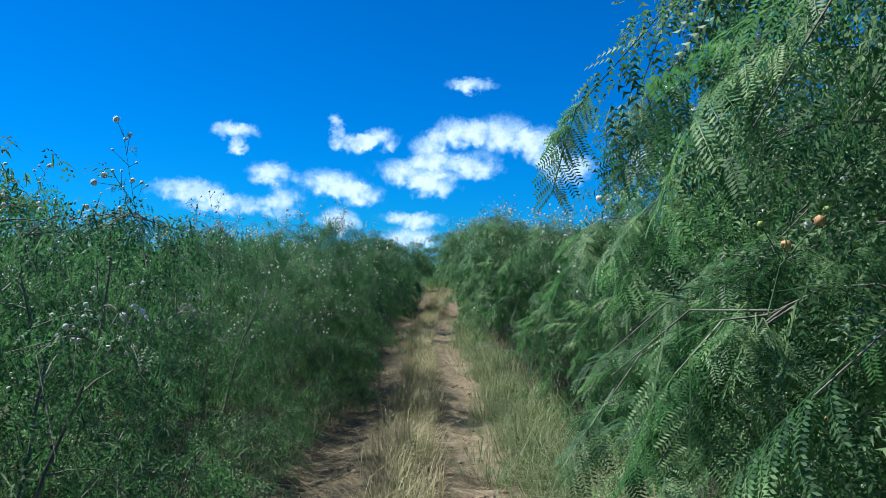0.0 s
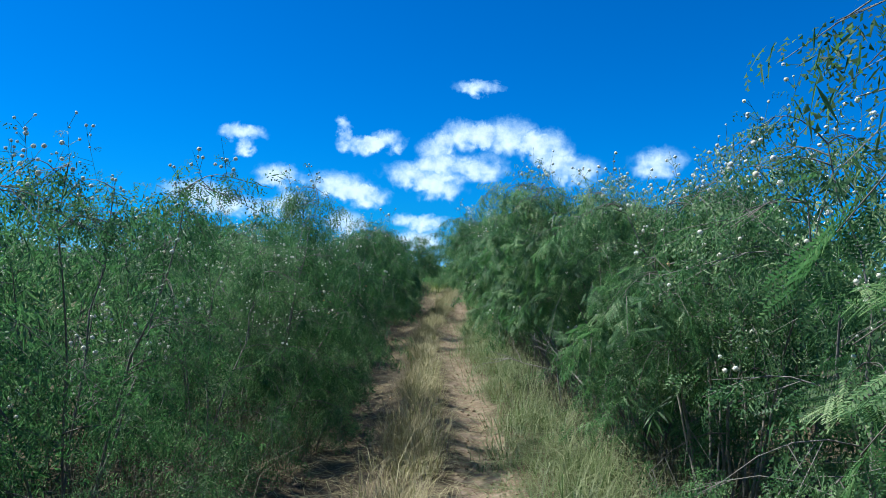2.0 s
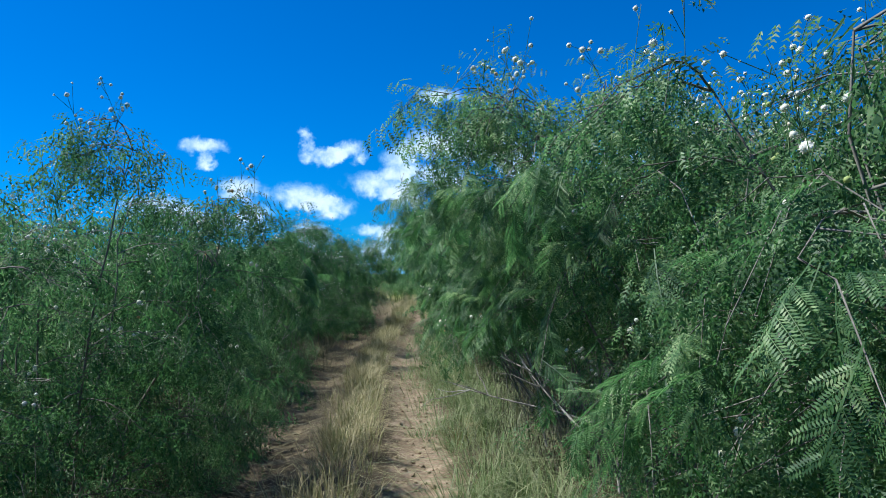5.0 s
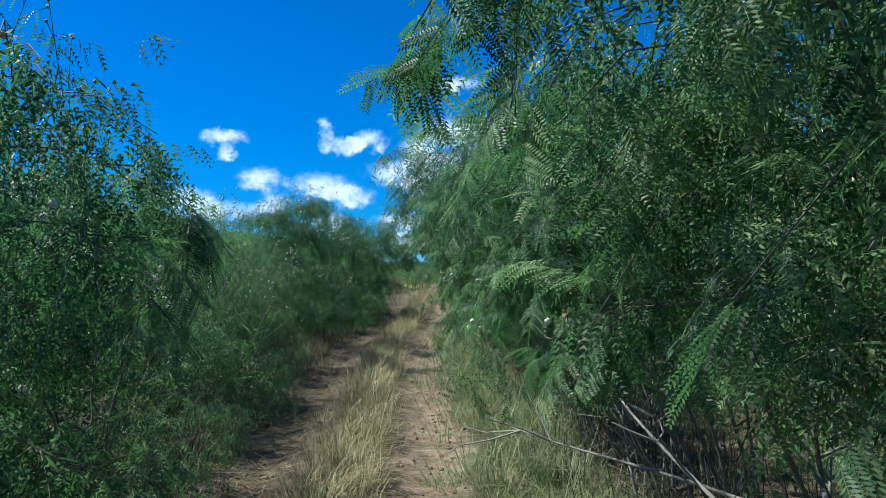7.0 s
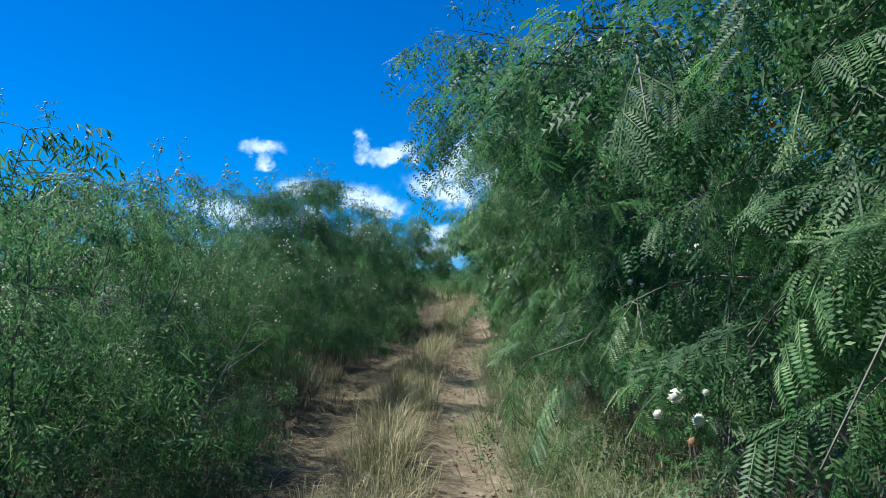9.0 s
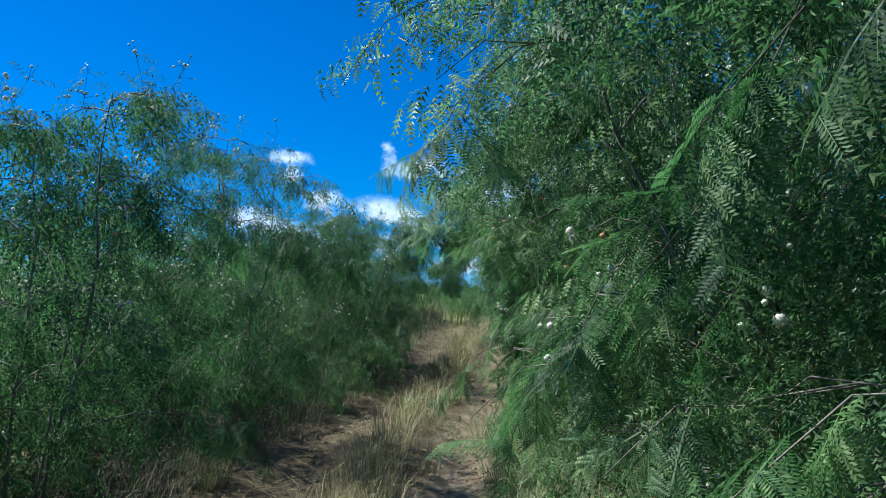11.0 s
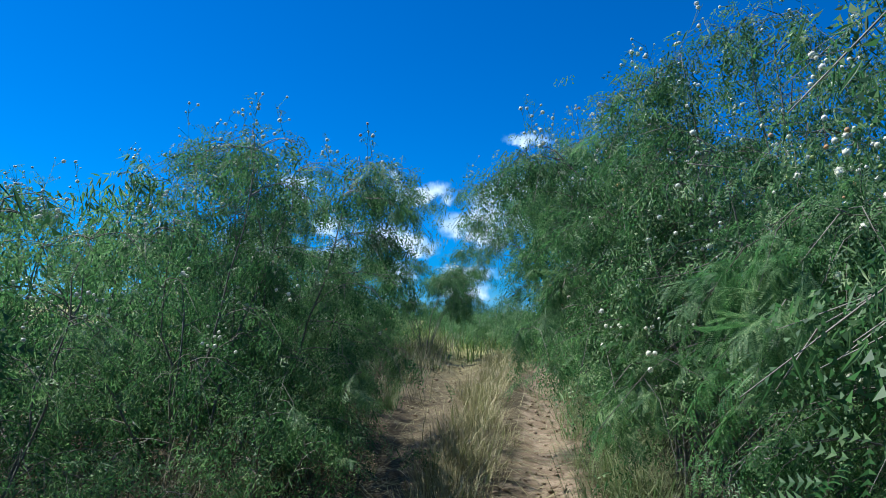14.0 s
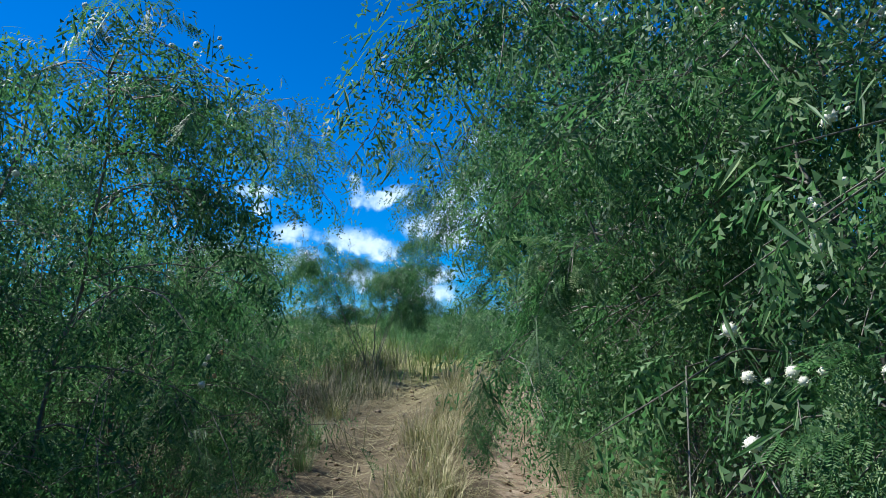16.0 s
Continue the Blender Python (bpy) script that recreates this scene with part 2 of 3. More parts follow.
def icosphere(r, sub=1):
    bm = bmesh.new()
    bmesh.ops.create_icosphere(bm, subdivisions=sub, radius=r)
    v = np.array([x.co[:] for x in bm.verts])
    f = np.array([[x.index for x in q.verts] for q in bm.faces])
    bm.free()
    return v, f


# ---- the lie of the land ----
LAND = np.array([(-60, 0.3), (-5, 0.06), (0, -0.05), (5, -0.30), (10, -0.46), (15, -0.42), (20, -0.43), (25, -0.25), (30, 0.10), (33, 0.36), (36, 0.52), (45, 0.60), (90, 0.60), (4000, -3)])
MID = np.array([(-60, -0.35), (8, -0.33), (12, -0.36), (16, -0.50), (20, -0.66), (22.5, -0.60), (24, -0.42), (26, -0.32), (28.5, -0.22), (30, -0.05), (34, 0.12), (40, 0.5), (60, 2.0), (4000, 40)])


def centre(y):
    return np.interp(y, MID[:, 0], MID[:, 1])


def ground_height(x, y):
    z = np.interp(y, LAND[:, 0], LAND[:, 1])
    u = np.asarray(x) - centre(y)
    rut = np.exp(-((np.abs(u) - 0.72) / 0.22) ** 2)
    z = z - 0.055 * rut + 0.03 * np.exp(-(u / 0.35) ** 2) + 0.10 * (1 - np.exp(-(np.maximum(np.abs(u) - 1.5, 0) / 1.2) ** 2))
    yy = np.asarray(y)
    z = z + 0.026 * rut * np.sin(12.5 * yy + 1.6 * np.sin(1.7 * yy) + 3.0 * (u > 0)) * (np.abs(yy - 15) < 25)
    near = np.exp(-((np.asarray(y) - 15) / 40) ** 2) * np.exp(-(u / 14) ** 2)
    z = z + near * (0.022 * np.sin(3.1 * x + 1.3 * y) * np.sin(2.3 * y + 0.6 * x) + 0.010 * np.sin(7.7 * y + 2 * x) + 0.008 * np.sin(13 * x - 9 * y))
    return z


def build_ground():
    xs = np.concatenate([-np.geomspace(4200, 5, 26), np.arange(-4.6, 4.6, 0.10), np.geomspace(5, 4200, 26)])
    ys = np.concatenate([-np.geomspace(4200, 7, 22), np.arange(-6, 40, 0.12), np.geomspace(41, 4200, 34)])
    X, Y = np.meshgrid(xs, ys)
    Z = ground_height(X, Y)
    v = np.stack([X, Y, Z], -1).reshape(-1, 3)
    nx, ny = len(xs), len(ys)
    i = (np.arange(ny - 1)[:, None] * nx + np.arange(nx - 1)[None]).ravel()
    f = np.stack([i, i + 1, i + nx + 1, i + nx], -1)
    me = mesh_from("ground", v, f, SOIL, True)
    u = (X - centre(Y))
    # left rut takes the dark litter colour, partly painting in the hedge's shade
    bare = np.maximum(np.exp(-((u - 0.74) / 0.30) ** 2), 0.12 * np.exp(-((u + 0.72) / 0.26) ** 2))
    bare *= 1 / (1 + np.exp(np.clip((Y - 35) / 1.2, -50, 50)))
    mead = np.maximum(1 / (1 + np.exp(-np.clip((Y - 33.5) / 0.8, -50, 50))), np.clip((np.abs(u) - 11) / 3, 0, 1))
    for name, val in (("bare", bare), ("meadow", mead)):
        at = me.attributes.new(name, "FLOAT", "POINT")
        at.data.foreach_set("value", val.ravel().astype(np.float32))
    return tagged(new("ground", me), "bare pinkish soil track with two ruts through leaf litter", "ground", kind="structure")


build_ground()


# ---- feathery leaves ----
def leaf_template(pairs, detail, length=0.165, pinna=0.066, leaflets=10, hang=0.7, width=0.0042, seed=0, blades_only=False):
    """A twice-pinnate leaf along +x with hanging pinnae. detail 0: a slim blade or three leaflets per pinna; 1: paired leaflets; 2: single leaflets."""
    q, tri = [], []
    rng = np.random.default_rng(seed)
    for i in range(pairs):
        u = (i + 0.8) / pairs
        x = 0.02 + (length - 0.02) * u
        z = -1.1 * x * x
        reach = pinna * (1 - 0.45 * abs(u - 0.45) ** 1.3)
        for s in (-1, 1):
            d = unit(np.array([rng.uniform(0.2, 0.8), s * rng.uniform(0.35, 0.8), -hang * rng.uniform(0.4, 1.8)]))
            b = np.array([x + rng.uniform(-0.006, 0.006), 0.0, z])
            reach *= rng.uniform(0.85, 1.15)
            side = unit(np.cross(d, [0, 0, 1.0]))
            if detail == 0:
                tip = b + d * reach * 1.05 + np.array([0, 0, -0.012])
                mid_ = b + d * reach * 0.45
                if (i + s) % 3 and not blades_only:
                    for j in range(3):
                        k = -1 if j % 2 else 1
                        c = b + d * reach * (j + 0.55) / 3 + np.array([0, 0, -0.004 * j])
                        tri.append([c - d * 0.0065, c + d * 0.0070, c + side * k * 0.0135 + d * 0.008])
                else:
                    tri.append([b, mid_ + side * width, tip])
                    tri.append([b, tip, mid_ - side * width])
            elif detail == 1:
                for j in range(5):
                    c = b + d * reach * (j + 0.5) / 5 + np.array([0, 0, -0.010 * (j / 4) ** 2])
                    w = 0.0130 * (1 - 0.35 * abs(j - 2) / 2)
                    for k in (-1, 1):
                        tri.append([c - d * 0.0034, c + d * 0.0040, c + side * k * w + d * 0.007 + np.array([0, 0, -0.002])])
            else:
                for j in range(leaflets):
                    c = b + d * reach * (j + 0.7) / leaflets + np.array([0, 0, -0.012 * (j / leaflets) ** 2])
                    w = 0.0120 * (1 - 0.4 * abs(j / leaflets - 0.45))
                    for k in (-1, 1):
                        e = c + side * k * w + d * 0.0045 + np.array([0, 0, -0.002])
                        m_ = (c + e) / 2
                        q.append([c, m_ - d * 0.0023, e, m_ + d * 0.0023])
                q.append([b - side * 0.0006, b + side * 0.0006, b + d * reach + side * 0.0003, b + d * reach - side * 0.0003])
    if detail == 2:
        pts = np.array([[t * length, 0, -1.1 * (t * length) ** 2] for t in (0, 0.5, 1)])
        for a, b in ((0, 1), (1, 2)):
            w = np.array([0, 0.0014, 0])
            q.append([pts[a] - w, pts[a] + w, pts[b] + w, pts[b] - w])
    v = np.array(tri or q).reshape(-1, 3)
    return v, np.arange(len(v)).reshape(-1, 3 if tri else 4)


LEAF_BACK = [leaf_template(3, 0, hang=0.9, seed=40 + i, width=0.0065, blades_only=True) for i in range(4)]
LEAF_FAR = [leaf_template(4, 0, hang=1.0, seed=i) for i in range(4)]
LEAF_MID = [leaf_template(4, 1, hang=0.9, seed=10 + i) for i in range(4)]
LEAF_NEAR = [leaf_template(6, 2, hang=0.5, leaflets=11, seed=20 + i) for i in range(3)]


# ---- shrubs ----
# the camera's route at eye height, rounded, which boughs keep clear of
EYE_ROUTE = np.array([(0.0, 0.0, 1.51), (0.0, 1.9, 1.40), (0.06, 4.1, 1.27), (0.34, 5.7, 1.23), (0.34, 7.8, 1.17), (0.18, 10.0, 1.07), (0.22, 12.0, 1.06), (0.42, 14.9, 1.18), (0.27, 16.3, 1.15), (0.10, 18.2, 1.10), (0.0, 20.7, 1.10), (0.02, 22.0, 1.18), (0.10, 23.6, 1.20)])


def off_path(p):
    """Distance of points from the camera's route."""
    a, b = EYE_ROUTE[:-1], EYE_ROUTE[1:]
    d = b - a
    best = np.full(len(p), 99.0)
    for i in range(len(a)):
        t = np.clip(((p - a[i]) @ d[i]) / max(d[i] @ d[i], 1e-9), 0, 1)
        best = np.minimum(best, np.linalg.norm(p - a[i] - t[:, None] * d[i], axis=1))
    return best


def grow(rng, height, spread, stems, twigs, bias=(0, 0), bare_below=0.12, droop=1.0, per_twig=8, coarse=True, size=1.0, fill=9, extra=0):
    """Stems with side branches, and the places of leaves and flower heads."""
    wood, leaves, flowers, stalks = [], [], [], []
    bears = []  # for each piece of wood, the piece that bears it
    for s in range(stems):
        a = 2 * np.pi * (s + rng.uniform(-0.3, 0.3)) / stems
        out = np.array([np.cos(a), np.sin(a), 0]) * rng.uniform(0.35, 1.0) * spread + np.array([*bias, 0]) * rng.uniform(0.5, 1)
        top = height * rng.uniform(0.72, 0.97)
        t = np.linspace(0, 1, 9)[:, None]
        base = np.array([np.cos(a), np.sin(a), 0]) * rng.uniform(0.03, 0.14)
        wob = np.cumsum(rng.normal(0, 0.018 * height, (9, 3)), 0) * t ** 0.5
        pts = base + out * t ** 1.15 * (1 - 0.22 * t ** 2) + np.array([0, 0, top]) * (t ** 0.9) + wob * [1, 1, 0.3]
        pts[0, 2] = -0.06
        r0 = rng.uniform(0.006, 0.010) * (height / 2.6) ** 0.5
        stem_id = len(bears)
        bears.append(-1)
        pieces = [tube(pts, r0 * (1 - t[:, 0]) ** 0.8 + 0.003, 5)]
        for b in range(rng.integers(7, 10) + extra):
            u = rng.uniform(bare_below, 1.0) if b > 1 else 1.0
            i = min(int(u * 8), 7)
            p0 = pts[i] + (pts[i + 1] - pts[i]) * (u * 8 - i)
            ang = a + rng.normal(0, 1.15)
            d = unit(np.array([np.cos(ang), np.sin(ang), rng.uniform(0.1, 1.0)]))
            L = height * rng.uniform(0.16, 0.30) * (1.3 - 0.75 * u)
            w = np.linspace(0, 1, 5)[:, None]
            bp = p0 + d * L * w + np.array([0, 0, -0.42 * L * droop]) * w ** 2.2
            pieces.append(tube(bp, 0.0042 * (1 - w[:, 0]) + 0.0015, 3))
            bough_id = len(bears)
            bears.append(stem_id)
            for k in range(twigs):
                c = rng.uniform(0.2, 1.0) if k else 1.0
                ii = min(int(c * 4), 3)
                q0 = bp[ii] + (bp[ii + 1] - bp[ii]) * (c * 4 - ii)
                g = ang + rng.normal(0, 1.0)
                e = unit(np.array([np.cos(g), np.sin(g), rng.uniform(-0.35, 0.6)]))
                M = rng.uniform(0.18, 0.42)
                x = np.linspace(0, 1, 5)[:, None]
                tp = q0 + e * M * x + np.array([0, 0, -0.65 * M * droop]) * x ** 2
                if size > 1.2:
                    pieces.append((tp[[0, 4]], np.zeros((0, 4), int)))
                else:
                    pieces.append(tube(tp[[0, 4]] if coarse else tp[[0, 2, 4]], [0.0028, 0.0013] if coarse else [0.0028, 0.002, 0.0013], 3))
                bears.append(bough_id)
                for n_ in range(rng.integers(per_twig - 2, per_twig + 3)):
                    y = rng.uniform(0.05, 1.0)
                    jj = min(int(y * 4), 3)
                    at = tp[jj] + (tp[jj + 1] - tp[jj]) * (y * 4 - jj)
                    h = g + rng.choice((-1, 1)) * rng.uniform(0.2, 1.5)
                    leaves.append((*at, np.cos(h), np.sin(h), rng.uniform(-1.7, 0.35) * droop, rng.uniform(0.75, 1.3) * size, len(bears) - 1))
            for k in range(fill):
                at = bp[rng.integers(0, 3 if coarse else 5)] + rng.normal(0, 0.10, 3) + (0, 0, -0.04)
                h = rng.uniform(0, 6.28)
                leaves.append((*at, np.cos(h), np.sin(h), rng.uniform(-1.2, 0.4), rng.uniform(1.15, 1.6) * size ** 0.5 if coarse else rng.uniform(0.9, 1.3), bough_id))
            if u > 0.42 and rng.random() < 0.9:
                lift = rng.uniform(0.10, 0.24) + 0.14 * (u > 0.8) * rng.random()
                f0 = bp[rng.integers(2, 5)]
                f1 = f0 + np.array([rng.normal(0, 0.06), rng.normal(0, 0.06), lift])
                stalks.append((f0, f1, bough_id))
                for n_ in range(rng.integers(4, 8)):
                    v = rng.uniform(0.35, 1.08)
                    o = rng.normal(0, 0.04, 3)
                    fp = f0 + (f1 - f0) * v + o
                    flowers.append((*fp, rng.choice((0.45, 0.65, 0.85, 1.05), p=(0.25, 0.3, 0.3, 0.15)), bough_id))
                    stalks.append((f0 + (f1 - f0) * max(v - 0.15, 0), fp, bough_id))
                for n_ in range(5):
                    h = rng.uniform(0, 6.28)
                    leaves.append((*(f0 + (f1 - f0) * rng.uniform(0, 0.9)), np.cos(h), np.sin(h), rng.uniform(-0.4, 0.8), rng.uniform(0.5, 0.8), bough_id))
        wood.append(pieces)
    return wood, np.array(leaves), np.array(flowers), stalks, bears


HEAD_FAR = (np.array([(1, 0, 0), (-1, 0, 0), (0, 1, 0), (0, -1, 0), (0, 0, 1), (0, 0, -1)]) * 0.019, np.array([(0, 2, 4), (2, 1, 4), (1, 3, 4), (3, 0, 4), (2, 0, 5), (1, 2, 5), (3, 1, 5), (0, 3, 5)]))


def puff_head(core, tip, hairs, seed):
    """A flower head: a small ball with fine hairs standing out all round."""
    rng = np.random.default_rng(seed)
    v, f = icosphere(core, 1)
    d = unit(rng.normal(0, 1, (hairs, 3)))
    a = unit(np.cross(d, rng.normal(0, 1, (hairs, 3)))) * 0.0012
    r = tip * rng.uniform(0.85, 1.1, (hairs, 1))
    hv = np.stack([d * core * 0.9 - a, d * core * 0.9 + a, d * r], 1).reshape(-1, 3)
    return np.concatenate([v, hv]), np.concatenate([f, np.arange(len(hv)).reshape(-1, 3) + len(v)])


HEADS = [puff_head(0.0138, 0.0172, 60, 3), puff_head(0.0112, 0.0135, 40, 4)]
HEAD_MESH = [mesh_from("flower_head", *HEADS[0], FLOWER, True), mesh_from("flower_head", *HEADS[1], OLD_FLOWER, True), mesh_from("flower_head", HEADS[1][0] * 0.75, HEADS[1][1], BUD, True)]
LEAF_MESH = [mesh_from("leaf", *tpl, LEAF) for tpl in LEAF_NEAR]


REACH = {}


def make_shrub(seed, height, spread, stems=5, twigs=4, fine=0.32, bias=(0, 0), bare_below=0.18, name="shrub", at=None, single=0, droop=1.0, per_twig=13, gap=0.38, size=1.0, flower=True, extra=0):
    """One shrub. at: its place, if it stands there for good; then it keeps clear of the camera's route, and its leaves
    nearest to it are parts.
    """
    rng = np.random.default_rng(seed)
    wood, leaves, flowers, stalks, bears = grow(rng, height, spread, stems, twigs, bias, bare_below, droop, per_twig, at is None, size, (4 if size > 1.2 else 6) if at is None else 7, extra)
    if not flower:
        flowers, stalks = flowers[:0], []
    root = new(name)
    near = np.zeros((0, 8))
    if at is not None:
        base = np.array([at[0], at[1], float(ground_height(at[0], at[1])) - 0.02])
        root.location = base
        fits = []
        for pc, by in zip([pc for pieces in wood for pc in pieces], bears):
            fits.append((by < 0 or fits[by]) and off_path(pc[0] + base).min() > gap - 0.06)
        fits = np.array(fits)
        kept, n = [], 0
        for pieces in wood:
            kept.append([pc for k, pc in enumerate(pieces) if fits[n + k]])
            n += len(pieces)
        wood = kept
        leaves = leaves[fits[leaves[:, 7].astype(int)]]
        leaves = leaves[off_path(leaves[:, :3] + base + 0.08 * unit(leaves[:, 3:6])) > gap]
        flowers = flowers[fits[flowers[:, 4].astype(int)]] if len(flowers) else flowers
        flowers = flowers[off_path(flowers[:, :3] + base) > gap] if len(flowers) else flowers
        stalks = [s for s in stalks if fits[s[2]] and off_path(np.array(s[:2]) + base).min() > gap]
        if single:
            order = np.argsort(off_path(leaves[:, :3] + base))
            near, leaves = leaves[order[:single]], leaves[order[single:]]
    for pieces in wood:
        pieces = [pc for pc in pieces if len(pc[1])]
        if pieces:
            v, f = joined(pieces)
            part("stem", mesh_from("stem", v, f, BARK, True), root)
    if at is not None:
        # thinned away from the track, finer leaves nearer the camera's route
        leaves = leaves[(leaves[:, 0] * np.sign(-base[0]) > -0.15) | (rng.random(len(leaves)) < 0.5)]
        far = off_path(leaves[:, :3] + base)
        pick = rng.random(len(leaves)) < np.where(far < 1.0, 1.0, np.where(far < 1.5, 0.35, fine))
    else:
        face = leaves[:, 0] > 0.35 * spread
        leaves = leaves[face | (rng.random(len(leaves)) < (0.65 if fine else 1.0))]
        pick = rng.random(len(leaves)) < np.where(leaves[:, 0] > 0.35 * spread, fine, 0)
    REACH[root.name] = (leaves[:, :3] + 0.1 * unit(leaves[:, 3:6]))[::2]
    chunks = []
    kind = rng.integers(0, 4, len(leaves))
    for forms, sel in ((LEAF_BACK if size > 1.45 else LEAF_FAR, ~pick), (LEAF_MID, pick)):
        for j, tpl in enumerate(forms):
            sub = leaves[sel & (kind == j)]
            if len(sub):
                ax, ay, an = axes(sub[:, 3:6], rng)
                chunks.append(scatter(tpl, sub[:, :3], ax, ay, an, sub[:, 6]))
    if stalks:
        v, f = joined([tube([a, b], [0.0016, 0.001], 3) for a, b, _ in stalks])
        chunks.append((v, np.concatenate([f[:, [0, 1, 2]], f[:, [0, 2, 3]]])))
    v, f = joined(chunks)
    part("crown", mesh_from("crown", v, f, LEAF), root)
    if len(near):
        ax, ay, an = axes(near[:, 3:6], rng, 0.4)
        for p, a, b, c, s in zip(near[:, :3], ax, ay, an, near[:, 6]):
            ob = part("leaf", LEAF_MESH[rng.integers(0, 3)], root)
            ob.matrix_basis = Matrix(((a[0] * s, b[0] * s, c[0] * s, p[0]), (a[1] * s, b[1] * s, c[1] * s, p[1]), (a[2] * s, b[2] * s, c[2] * s, p[2]), (0, 0, 0, 1)))
    if len(flowers):
        if at is not None and single:
            order = np.argsort(off_path(flowers[:, :3] + base))
            close, flowers = flowers[order[:75]], flowers[order[75:]]
            for p in close:
                ob = part("flower_head", HEAD_MESH[rng.choice(3, p=(0.6, 0.15, 0.25))], root)
                ob.matrix_basis = Matrix.LocRotScale(p[:3], Euler(rng.uniform(0, 6, 3)), [p[3]] * 3)
        if len(flowers):
            ax, ay, an = axes(rng.normal(0, 1, (len(flowers), 3)), rng, 2)
            v, f = scatter(HEADS[0] if fine else HEAD_FAR, flowers[:, :3], ax, ay, an, flowers[:, 3])
            tagged(part("blossom", mesh_from("blossom", v, f, FLOWER, True), root, "round cream-white flower heads"), kind="stuff")
    return root


used = set()


def put(sources, i, x, y, h, turn, wide=1.0):
    """Sets out the shrub itself the first time, and a copy of it after that, clear of the camera's route."""
    src = sources[i % len(sources)]
    q = h / src["tall"]
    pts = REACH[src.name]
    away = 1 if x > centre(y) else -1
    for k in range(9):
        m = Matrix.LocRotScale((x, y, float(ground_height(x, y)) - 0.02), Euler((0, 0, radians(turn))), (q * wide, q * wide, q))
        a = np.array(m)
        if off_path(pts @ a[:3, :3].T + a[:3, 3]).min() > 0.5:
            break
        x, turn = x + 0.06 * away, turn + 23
    if src.name not in used:
        used.add(src.name)
        src.matrix_basis = m
        return src
    keep = src.matrix_basis.copy()
    src.matrix_basis = Matrix.Identity(4)
    ob = copy_thing(src, m)
    src.matrix_basis = keep
    return ob


LABEL = "feathery green flowering shrub with pale stems beside the track"
LINING = "shrubs lining the track"
BASE = [(2.6, 0.80, 5), (2.6, 0.95, 5), (2.8, 0.75, 5), (2.5, 1.0, 6), (2.9, 0.85, 5), (2.7, 0.9, 5)]
FRONT = [tagged(make_shrub(11 + i, h, s, n, 4, fine=0.15, bare_below=0.2, per_twig=6), LABEL, "shrub", LINING) for i, (h, s, n) in enumerate(BASE)]
BACK = [tagged(make_shrub(31 + i, 2.8, 1.0, 5, 3, fine=0.0, per_twig=4, size=1.7), LABEL, "shrub", LINING) for i in range(3)]
for src, (h, s, n) in zip(FRONT, BASE):
    src["tall"] = h
for src in BACK:
    src["tall"] = 2.8

rnd = np.random.default_rng(5)


def left_height(y):
    return np.interp(y, [-5, 2, 5, 6, 8, 10, 12, 14, 16, 18, 19, 22, 24, 26, 28, 29.4, 33, 36], [2.6, 2.65, 2.55, 2.45, 2.6, 2.5, 2.45, 2.5, 2.4, 2.25, 2.1, 2.15, 2.3, 2.35, 2.4, 1.4, 1.2, 1.4])


def right_height(y):
    return np.interp(y, [-5, 3, 6, 10, 14, 18, 22, 26, 30, 33, 36], [2.6, 2.6, 2.6, 2.65, 2.8, 3.1, 2.8, 3.1, 3.0, 2.0, 1.3])


def left_off(y):
    return np.interp(y, [0, 8, 16, 18.5, 22, 24, 26, 28, 30, 34], [-1.85, -1.8, -1.9, -2.2, -2.2, -1.9, -1.8, -1.85, -2.3, -2.5])


def right_off(y):
    return np.interp(y, [0, 6, 12, 18, 24, 28, 34], [2.3, 2.25, 2.2, 2.35, 2.05, 1.8, 1.9])


y, i = 1.8, 0
while y < 33:
    if y > 2.4:
        put(FRONT, i, centre(y) + left_off(y) + rnd.normal(0, 0.1), y, left_height(y) * rnd.uniform(0.88, 1.08), rnd.uniform(-45, 45))
    if y < 32.5 and not 9.0 < y < 13.0 and not 17.8 < y < 20.6:
        put(FRONT, i + 2, centre(y) + right_off(y) + rnd.normal(0, 0.1), y + 0.6, right_height(y) * rnd.uniform(0.9, 1.06), rnd.uniform(135, 225))
    y += 1.62 * rnd.uniform(0.85, 1.15)
    i += 1
# unseen shrubs beside and behind the start, added to cast shade and close it
for x, y in ((-2.9, 0.6), (-2.7, -1.6), (2.6, 0.3), (2.5, -2.0)):
    put(BACK, i, x, y, 2.4, rnd.uniform(0, 360))
    i += 1
# second rows; their first shrubs stand unseen behind the start for the same end
y = -5.0
while y < 34:
    put(BACK, i, centre(y) - 3.7 + rnd.normal(0, 0.3), y, left_height(y) * rnd.uniform(0.9, 1.12), rnd.uniform(0, 360), 1.2)
    put(BACK, i + 1, centre(y) + 4.0 + rnd.normal(0, 0.3), y + 0.8, right_height(y) * rnd.uniform(0.9, 1.1), rnd.uniform(0, 360), 1.2)
    y += 2.1 * rnd.uniform(0.85, 1.15)
    i += 1
# extra left row, added behind the front one to block sunlight and fill gaps
y = 2.0
while y < 28.5:
    put(BACK, i, centre(y) - 2.85 + rnd.normal(0, 0.15), y, left_height(y) * rnd.uniform(0.8, 1.0), rnd.uniform(0, 360), 1.0)
    y += 2.0 * rnd.uniform(0.85, 1.15)
    i += 1
